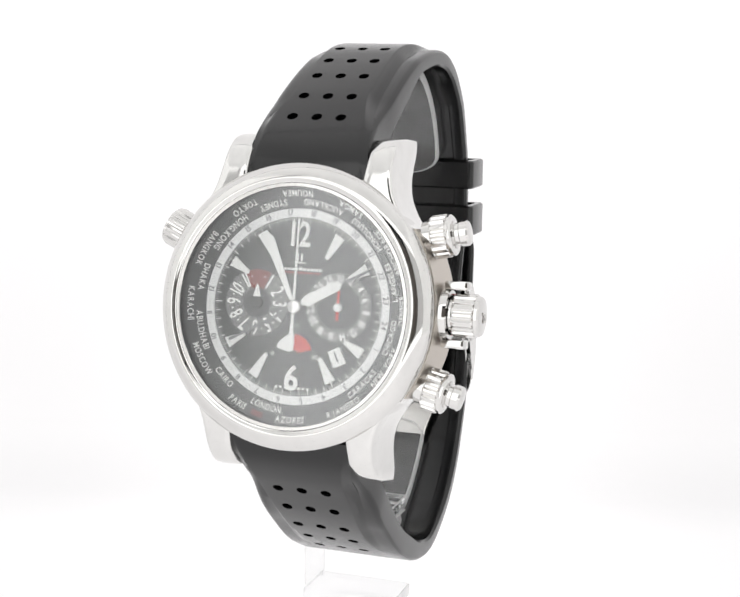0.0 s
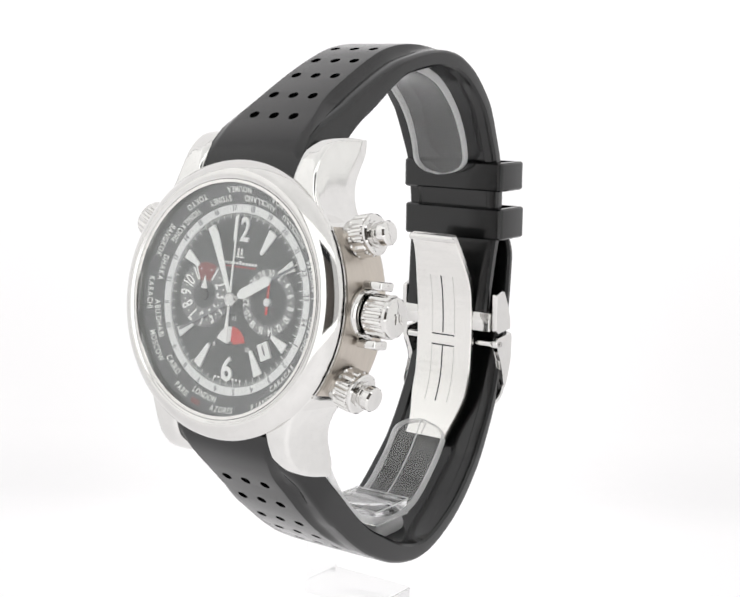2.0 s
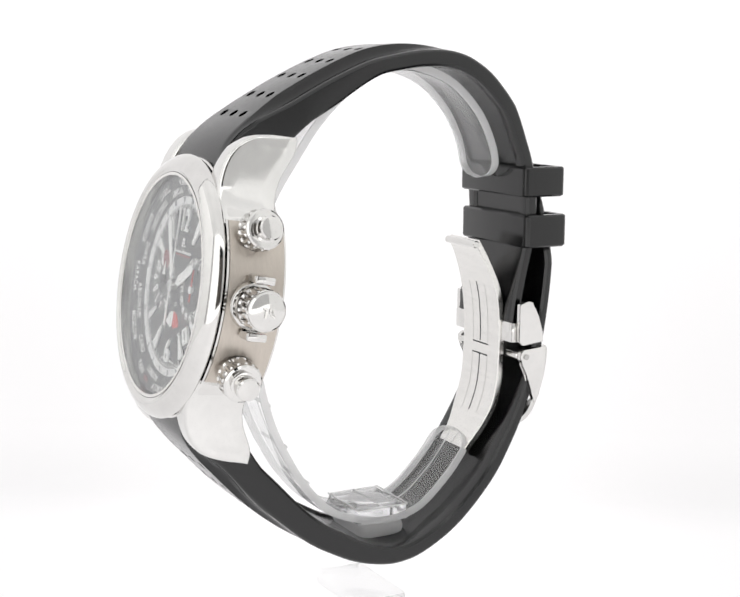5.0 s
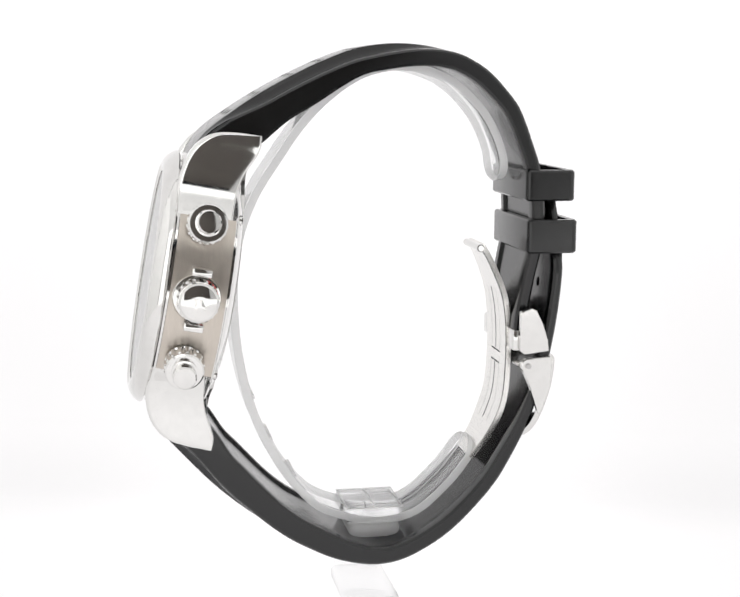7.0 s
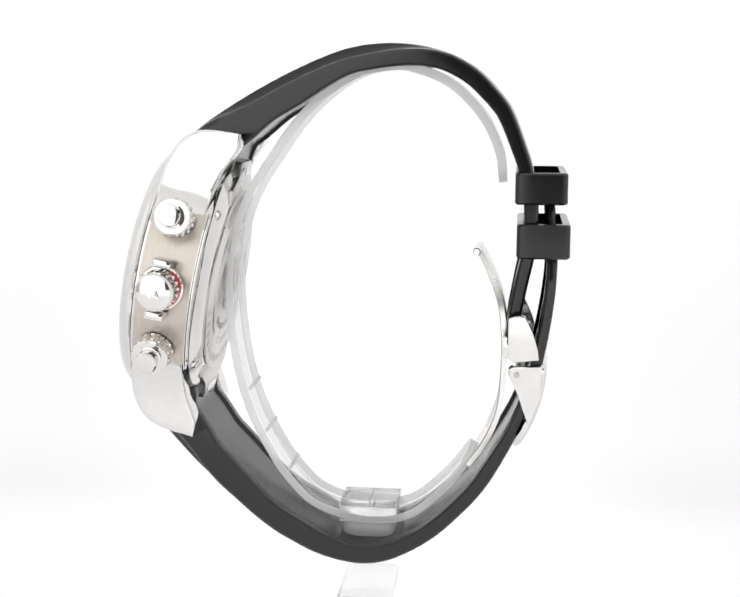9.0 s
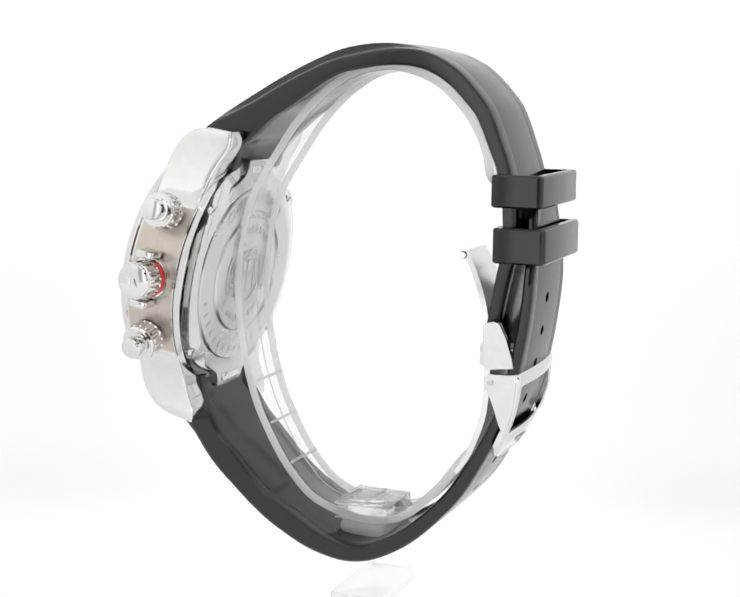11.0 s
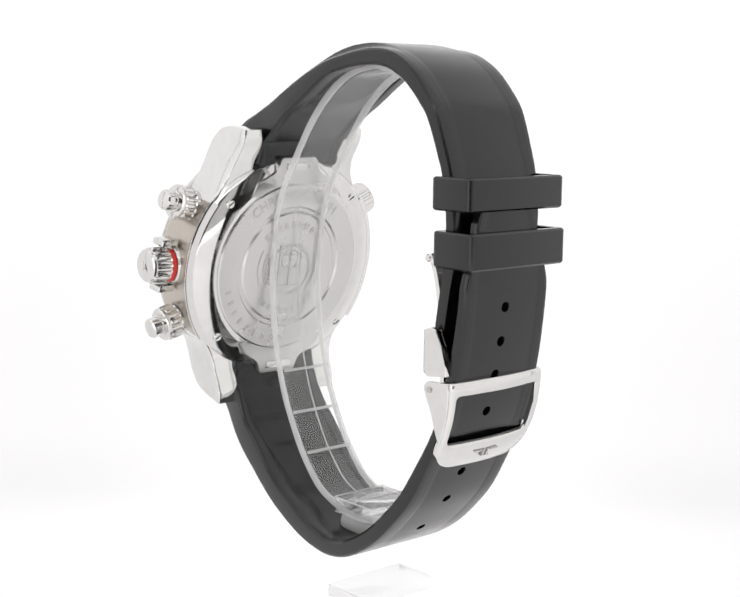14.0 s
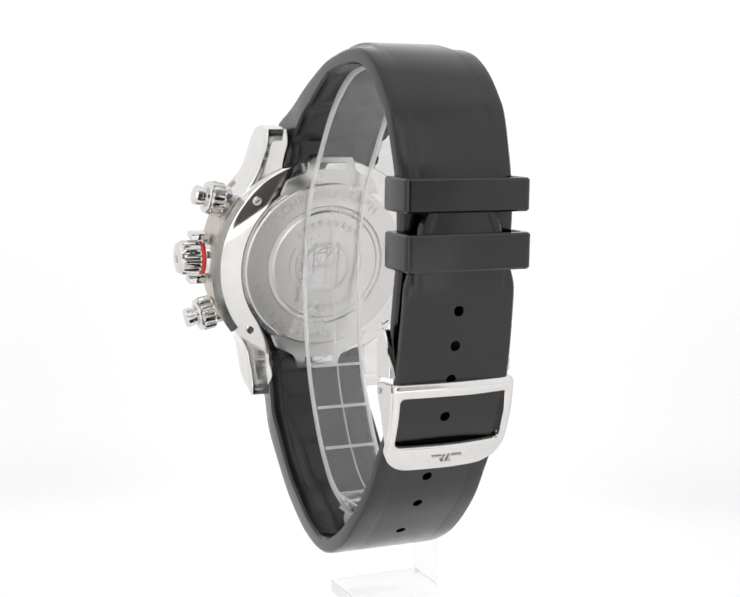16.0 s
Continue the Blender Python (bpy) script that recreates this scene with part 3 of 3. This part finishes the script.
for sy in (1, -1):
    bm = prism([(-10.2, 13.6), (10.2, 13.6), (8.8, 16.4), (5.6, 17.9), (4.6, 18.4), (4.4, 20.4), (3.8, 21.0), (-3.8, 21.0), (-4.4, 20.4), (-4.6, 18.4), (-5.6, 17.9), (-8.8, 16.4)], 8.2, 10.0, 0.25)
    tab = part("back_tab", bm, BACKM, back, "", FLIP @ pose(0, 0, 0, 0, 0, 0 if sy > 0 else 180))
    part("pad", box(bmesh.new(), -2.9, 2.9, 18.6, 20.0, 9.9, 10.25, 0.15), STEEL, tab, "polished raised pad", FLIP @ pose(0, 0, 0, 0, 0, 0 if sy > 0 else 180))
    for sx in (1, -1):
        screw = part("screw", lathe([(0.85, 8.0), (0.85, 9.45), (0.7, 9.6)], 24), STEEL, watch, "small slotted steel screw", FLIP @ pose(sx * 14.2, sy * 12.6, 0))
        part("slot", box(bmesh.new(), -0.6, 0.6, -0.12, 0.12, 9.5, 9.63), BLACK, screw, "", FLIP @ pose(sx * 14.2, sy * 12.6, 0, 0, 0, 35))

# ---- strap ----
OUT_UP = [(-34.6, -14.5), (-33.2, -11.0), (-30.6, -8.0), (-25.8, -4.6), (-22.0, -2.2), (-18.2, -0.1), (-14.4, 1.8), (-10.6, 3.5), (-6.8, 4.9), (-3.0, 5.7), (0.9, 6.0), (4.7, 5.8), (8.6, 5.1), (12.5, 3.7), (16.4, 1.2), (20.4, -3.1), (22.0, -5.8), (23.7, -10.1), (25.2, -14.5), (26.1, -20.0), (26.0, -27.0), (24.6, -34.0), (23.5, -40.0), (23.0, -45.0)]
OUT_LOW = [(-41.0, -52.5), (-40.2, -56.0), (-38.0, -59.4), (-35.0, -62.8), (-31.1, -67.0), (-27.2, -70.6), (-23.1, -73.8), (-19.1, -76.4), (-15.0, -78.7), (-10.9, -80.7), (-6.9, -81.9), (-2.8, -82.4), (1.3, -81.8), (5.4, -80.0), (9.7, -77.2), (13.9, -73.3), (18.1, -68.5), (21.6, -62.6), (24.3, -57.0), (26.3, -51.5), (27.8, -45.0), (28.8, -39.0), (29.4, -33.0), (29.4, -27.0), (29.0, -22.0), (28.6, -17.0)]
UPPER, LOWER = spline(OUT_UP), spline(OUT_LOW)


def strap_section(half, centre, thick, drop, panel):
    def section(s):
        h, c, t, d, p = ramp(s, half), ramp(s, centre), ramp(s, thick), ramp(s, drop), ramp(s, panel)
        out = [(-h, t - 0.5), (-h, d + 0.9), (-h + 0.12, d + 0.45), (-h + 0.45, d + 0.12), (-h + 1.0, d * 0.97), (-p - 1.3, d * 1.0), (-p - 0.6, d * 0.72), (-p - 0.25, d * 0.3), (-p, 0.05), (-p + 0.5, 0)]
        out = out + [(-x, y) for x, y in out[::-1]]
        out += [(h - 0.4, t - 0.1), (h - 0.9, t), (h - 2.2, t), (h - 2.6, t - 0.45), (-h + 2.6, t - 0.45), (-h + 2.2, t), (-h + 0.9, t), (-h + 0.4, t - 0.1)]
        return [(x + c, y) for x, y in out]
    return section


sec_up = strap_section([(0, 9.5), (0.08, 9.5), (0.2, 9.9), (0.4, 9.9), (0.6, 10.1), (0.75, 9.8), (1, 8.8)], [(0, -0.8), (0.15, -1.6), (0.3, -1.6), (0.6, -1.5), (0.75, -1.2), (1, -0.5)],
                       [(0, 7.6), (0.037, 9.3), (0.06, 9.0), (0.11, 7.0), (0.2, 6.0), (0.35, 4.4), (0.5, 3.0), (0.72, 2.5), (1, 2.2)], [(0, 0.0), (0.07, 0.4), (0.18, 1.7), (0.34, 1.7), (0.5, 0.05), (1, 0.02)], [(0, 8.6), (0.08, 7.8), (0.18, 6.3), (0.35, 5.9), (0.5, 6.6), (1, 7.2)])
sec_low = strap_section([(0, 9.5), (0.06, 9.5), (0.15, 10.2), (0.35, 10.2), (0.52, 10.5), (0.64, 10.1), (0.75, 9.8), (0.88, 9.5), (0.95, 7.2), (1, 5.2)], [(0, -0.5), (0.15, 0.05), (0.35, 0.2), (0.5, 0.15), (0.62, 0.1), (0.75, -0.3), (1, -0.3)],
                        [(0, 7.6), (0.026, 9.3), (0.042, 9.0), (0.08, 7.0), (0.14, 6.0), (0.28, 4.2), (0.42, 3.0), (0.6, 2.6), (0.7, 2.1), (1, 1.7)], [(0, 0.1), (0.04, 0.9), (0.1, 1.6), (0.18, 0.9), (0.28, 0.02), (1, 0.02)], [(0, 8.6), (0.08, 6.9), (0.2, 6.2), (0.4, 6.8), (0.9, 7.0), (1, 3.8)])
strap_up = part("upper_strap", sweep(UPPER, sec_up, -1), RUBBER, watch, "black perforated rubber strap, upper length", UP, angle=30)
strap_low = part("lower_strap", sweep(LOWER, sec_low, 1), RUBBER, watch, "black perforated rubber strap, lower length with buckle holes", UP, angle=30)


def drill(path, spots, side):
    """Round holes through a strap at (x, y, z) spots near its outer curve."""
    bm = bmesh.new()
    for x, y, z, r, depth in spots:
        i = min(range(1, len(path) - 1), key=lambda k: (path[k] - Vector((y, z))).length)
        t = (path[i + 1] - path[i - 1]).normalized()
        n = Vector((0, -t.y, t.x)) * side
        p = Vector((x, path[i].x, path[i].y))
        m = Matrix.Translation(p) @ n.to_track_quat("Z", "Y").to_matrix().to_4x4()
        add(bm, lathe([(r, -1.0), (r, depth)], 20), UP @ m)
    return bm


spots = []
for y, z in ((-27.0, -6.0), (-22.0, -2.6), (-16.8, 0.3), (-11.6, 3.0), (-6.4, 5.0)):
    for x in (-5.7, -1.7, 2.2):
        spots.append((x, y, z, 0.85, 1.8))
cut(strap_up, drill(UPPER, spots, -1))
spots = []
for y, z in ((-35.7, -61.9), (-31.8, -66.2), (-27.4, -70.2), (-22.6, -74.0), (-17.6, -77.2)):
    for x in (-4.3, -0.35, 3.6):
        spots.append((x, y, z, 0.85, 1.8))
for x, y, z in ((0.1, 29.4, -35.0), (0.2, 28.6, -40.8), (0.3, 27.6, -46.6), (0.4, 26.1, -52.6), (0.9, 21.5, -64.1), (0.9, 17.9, -69.0), (1.0, 12.3, -75.6)):
    spots.append((x, y, z, 0.85, 1.5))
cut(strap_low, drill(LOWER, spots, 1))


# keepers
def keeper(z0, z1, cx, y0, y1, half):
    bm = bmesh.new()
    w = 1.3

    def loop(h, a, b, r, z):
        pts = []
        for ox, oy, a0 in ((h - r, b - r, 0), (-h + r, b - r, 90), (-h + r, a + r, 180), (h - r, a + r, 270)):
            for k in range(5):
                an = radians(a0 + 22.5 * k)
                pts.append(bm.verts.new((cx + ox + r * math.cos(an), oy + r * math.sin(an), z)))
        return pts
    rows = [loop(half, y0, y1, 1.0, z0 + 0.3), loop(half, y0, y1, 1.0, z1 - 0.3), loop(half - 0.3, y0 + 0.3, y1 - 0.3, 0.8, z1), loop(half - w, y0 + w, y1 - w, 0.5, z1), loop(half - w, y0 + w, y1 - w, 0.5, z0), loop(half - 0.3, y0 + 0.3, y1 - 0.3, 0.8, z0)]
    n = len(rows[0])
    for a, b in zip(rows, rows[1:] + rows[:1]):
        for i in range(n):
            bm.faces.new((a[i], a[(i + 1) % n], b[(i + 1) % n], b[i]))
    return part("keeper", bm, RUBBER, watch, "black rubber strap keeper loop", UP, angle=40)


keeper(-20.1, -14.9, -0.6, 22.2, 30.8, 10.7)
keeper(-29.0, -23.3, -0.6, 22.6, 31.4, 10.7)

# ---- folding clasp ----
PLATE = spline([(15.8, -28.3), (17.5, -31.4), (19.5, -36.6), (20.3, -42.0), (20.4, -48.0), (19.8, -55.2), (17.4, -61.4), (14.6, -65.6)], 0.25)


def plate_section(s):
    """The clasp plate's section, narrower at its ends."""
    h = ramp(s, [(0, 4.7), (0.3, 6.0), (0.75, 6.0), (1, 4.4)])
    return [(-0.3 - h, 0.15), (-0.1 - h, 0.0), (h - 0.5, 0.0), (h - 0.3, 0.15), (h - 0.3, 1.0), (-0.3 - h, 1.0)]


clasp = part("clasp_plate", sweep(PLATE, plate_section, 1), SATIN, watch, "curved satin steel folding clasp plate", UP)
slit, line = bmesh.new(), bmesh.new()
for a, b in ((0.22, 0.5), (0.55, 0.83)):
    seg = PLATE[int(a * len(PLATE)):int(b * len(PLATE))]
    add(slit, sweep(seg, lambda s: [(-0.6, -0.03), (-0.36, -0.03), (-0.36, 0.2), (-0.6, 0.2)], 1))
    for x in (-2.9, 2.0):
        add(line, sweep(seg, lambda s: [(x, -0.02), (x + 0.12, -0.02), (x + 0.12, 0.2), (x, 0.2)], 1))
for a in (0.5, 0.55):
    i = int(a * len(PLATE))
    add(slit, sweep(PLATE[i:i + 2], lambda s: [(-2.9, -0.03), (2.1, -0.03), (2.1, 0.2), (-2.9, 0.2)], 1))
part("slot", slit, BLACK, clasp, "dark slits", UP)
part("engraved_line", line, ENGRAVE, clasp, "", UP)
for y, z in ((16.0, -28.6),):
    bm = lathe([(0.5, -4.9), (0.65, -4.7), (0.65, 4.7), (0.5, 4.9)], 24)
    part("hinge_pin", bm, STEEL, clasp, "", UP @ pose(-0.3, y, z, 0, 90, 0))

for x0, x1 in ((5.3, 9.3), (-9.5, -5.9)):
    part("hinge_block", box(bmesh.new(), x0, x1, 20.7, 22.5, -45.8, -42.2, 0.3), STEEL, clasp, "polished steel hinge block", UP)
    part("hinge_pin", lathe([(0.5, x0), (0.65, x0 + 0.2), (0.65, x1 - 0.2), (0.5, x1)], 24), STEEL, clasp, "", UP @ pose(0, 22.4, -48.3, 0, 90, 0))

COVER = [(21.6, -38.9), (23.4, -38.3), (24.4, -38.6), (25.6, -41.2), (26.5, -44.0), (26.8, -45.8), (22.4, -46.3), (21.6, -45.6)]
WING = [(21.9, -47.6), (22.6, -47.0), (27.2, -46.7), (27.4, -48.0), (27.0, -52.1), (26.1, -55.4), (25.3, -57.0), (24.9, -56.4), (24.4, -54.6), (23.6, -51.6), (22.6, -49.6), (21.9, -48.8)]
buckle = tagged(new("buckle"))
buckle.parent = watch
buckle["label"] = "polished steel buckle frame"
SIDE = Matrix(((0, 0, 1, 0), (1, 0, 0, 0), (0, 1, 0, 0), (0, 0, 0, 1)))
for x in (9.9, -10.1):
    part("cover", prism(COVER, x - 0.55, x + 0.55, 0.2), STEEL, buckle, "polished steel flank", UP @ SIDE, angle=14)
    part("wing", prism(WING, x - 0.55, x + 0.55, 0.2), STEEL, buckle, "polished steel flank", UP @ SIDE, angle=14)
    part("pin", lathe([(0.5, -0.75), (0.5, 0.75), (0.3, 0.8)], 20), ENGRAVE, buckle, "", UP @ pose(x, 23.1, -48.3, 0, 90, 0))
FRAME = spline([(27.5, -46.6), (27.4, -49.0), (26.8, -52.5), (25.7, -55.8), (24.3, -58.8), (22.7, -61.4)], 0.3)


SPAN = sum((b - a).length for a, b in zip(FRAME[:-1], FRAME[1:]))


def rounded(x0, x1, v0, v1, top, bottom):
    """Outline of a rounded rectangle in the frame's sheet, always with the same count of points."""
    pts = []
    for cx, cv, r, a0 in ((x1 - top, v0 + top, top, -90), (x1 - bottom, v1 - bottom, bottom, 0), (x0 + bottom, v1 - bottom, bottom, 90), (x0 + top, v0 + top, top, 180)):
        pts.append([(cx + r * math.cos(radians(a0 + 11.25 * k)), cv + r * math.sin(radians(a0 + 11.25 * k))) for k in range(9)])
    out = []
    for a, b in zip(pts, pts[1:] + pts[:1]):
        out += a
        out += [(a[-1][0] + (b[0][0] - a[-1][0]) * f / 8, a[-1][1] + (b[0][1] - a[-1][1]) * f / 8) for f in range(1, 8)]
    return out


def on_frame(x, v, d):
    """A point of the bowed frame: x across, v along from its top, d below its face."""
    f = max(0.0, min(0.9999, v / SPAN)) * (len(FRAME) - 1)
    k = int(f)
    p, t = FRAME[k].lerp(FRAME[k + 1], f - k), (FRAME[k + 1] - FRAME[k]).normalized()
    d += 0.7 * max(0.0, -(x + 0.6) / 10.0) ** 2 - 0.6 - 0.4 * (1 - ((x + 0.6) / 11.0) ** 2)
    return (x, p.x + t.y * d, p.y - t.x * d)


bm = bmesh.new()
W0, W1 = 0.15 * SPAN, 0.69 * SPAN
rows = [(rounded(-11.3, 10.2, 0, SPAN, 0.9, 4.6), 1.3), (rounded(-11.3, 10.2, 0, SPAN, 0.9, 4.6), 0.6), (rounded(-11.2, 10.1, 0.1, SPAN - 0.1, 0.9, 4.5), 0.3), (rounded(-10.95, 9.8, 0.35, SPAN - 0.35, 0.8, 4.3), 0.12),
        (rounded(-10.2, 9.3, W0 - 0.4, W1 + 0.4, 1.0, 1.6), 0.08), (rounded(-9.95, 9.05, W0 - 0.1, W1 + 0.1, 0.8, 1.4), 0.25), (rounded(-9.85, 8.95, W0, W1, 0.7, 1.3), 0.5), (rounded(-9.85, 8.95, W0, W1, 0.7, 1.3), 0.95)]
loops = [[bm.verts.new(on_frame(x, v, d)) for x, v in o] for o, d in rows]
n = len(loops[0])
for a, b in zip(loops, loops[1:] + loops[:1]):
    for k in range(n):
        bm.faces.new((a[k], a[(k + 1) % n], b[(k + 1) % n], b[k]))
plate = part("frame", bm, STEEL, buckle, "bowed polished steel frame with a rounded window", UP, angle=50)
bm = bmesh.new()
for x0, x1, z0, z1 in ((-2.6, -0.9, 0.1, 0.35), (-0.6, -0.2, -0.8, 0.35), (0.2, 0.6, -0.8, 0.35), (0.9, 2.6, 0.1, 0.35), (-0.9, 0.9, -1.0, -0.8)):
    box(bm, x0, x1, -0.12, 0.12, z0, z1)
part("emblem", bm, ENGRAVE, plate, "small engraved emblem", UP @ Matrix.Translation(on_frame(-0.5, 0.82 * SPAN, 0.02)) @ pose(0, 0, 0, -28))

# ---- clear stand ----
stand = tagged(new("watch_stand"), "clear acrylic C-shaped watch stand on a small clear foot", "watch stand")
RING = spline([(19.4, -17.3), (18.9, -12.5), (16.6, -7.3), (13.4, -3.4), (9.7, -0.6), (5.0, 1.1), (0.8, 1.5), (-4.5, 0.2), (-9.7, -3.2), (-14.2, -7.7), (-18.0, -13.0), (-22.4, -20.0), (-25.0, -27.5), (-25.8, -36.0), (-25.0, -46.5), (-22.5, -56.5), (-18.3, -65.0), (-14.6, -70.0), (-10.9, -73.2), (-5.0, -75.2), (0.0, -75.6), (5.2, -74.2), (10.3, -69.8), (13.4, -66.0), (15.4, -62.8)], 0.5)


def band(s):
    """The band's section, its ends rounded off."""
    e = min(s, 1 - s) / 0.022
    h = 5.15 * (math.sqrt(max(0.03, 1 - (1 - e) ** 2)) if e < 1 else 1)
    return [(-1.55 + x, d) for x, d in ((-h, 0.3), (-h + 0.3, 0.0), (h - 0.3, 0.0), (h, 0.3), (h, 1.2), (h - 0.3, 1.5), (-h + 0.3, 1.5), (-h, 1.2))]


ring = part("ring_band", sweep(RING, band, -1), ACRYL, stand, "bent clear acrylic band", UP)
# White strips stand in for the bright rims of the clear band.
for sx in (-1, 1):
    def edge(s):
        e = min(s, 1 - s) / 0.022
        h = 5.45 * (math.sqrt(max(0.004, 1 - (1 - e) ** 2)) if e < 1 else 1)
        x = -1.55 + sx * h
        return [(x - 0.17, 0.1), (x + 0.17, 0.1), (x + 0.17, 1.4), (x - 0.17, 1.4)]
    part("band_edge", sweep(RING, edge, -1), WHITENED, stand, "white strip for the bright edge", UP)
part("band_groove", sweep(RING[140:], lambda s: [(-1.7, -0.04), (-1.5, -0.04), (-1.5, 0.1), (-1.7, 0.1)], -1), WHITENED, stand, "", UP)
for y, z in ((-23.4, -53.5), (-20.6, -60.8), (-16.6, -67.6)):
    k = min(range(len(RING) - 1), key=lambda i: (RING[i] - Vector((y, z))).length)
    part("band_notch", sweep([RING[k], RING[k + 1]], lambda s: [(-6.6, -0.35), (3.5, -0.35), (3.5, 0.0), (-6.6, 0.0)], -1), WHITENED, stand, "", UP)
part("clamp_block", box(bmesh.new(), -7.2, 4.4, -7.3, 2.7, -76.6, -73.9, 0.5), MOULD, stand, "thick moulded clamp", UP)
# Whitened for the bright background that the clear block would refract.
part("clamp_block", box(bmesh.new(), -7.0, 4.2, -6.7, 2.4, -79.7, -76.65, 1.3, 3), WHITENED, stand, "rounded moulded clamp foot", UP)
# White strips drawn for the clamp's bright outlines.
for x in (-7.25, 4.25):
    for z in (-76.6, -74.1):
        part("clamp_edge", box(bmesh.new(), x, x + 0.2, -7.2, 2.6, z, z + 0.2), WHITENED, stand, "", UP)
for y in (-7.35, -2.3, 2.55):
    part("clamp_edge", box(bmesh.new(), -7.1, 4.3, y, y + 0.2, -73.95, -73.75), WHITENED, stand, "", UP)
part("upright", box(bmesh.new(), -11.4, -10.3, -7.0, 1.6, -89.7, -79.2, 0.5), ACRYL, stand, "", UP)
part("foot", box(bmesh.new(), -11.4, 5.8, -7.6, 2.0, -92.3, -89.7, 0.6), ACRYL, stand, "", UP)
# A white strip drawn for the bright end of the clear foot.
part("foot_edge", box(bmesh.new(), 5.6, 5.85, -7.2, 1.6, -92.0, -90.0), WHITENED, stand, "", UP)


def motions():
    rows = [(float(t), turn(t)) for t in range(17)]
    walk(watch, rows)
    walk(stand, rows)


motions()
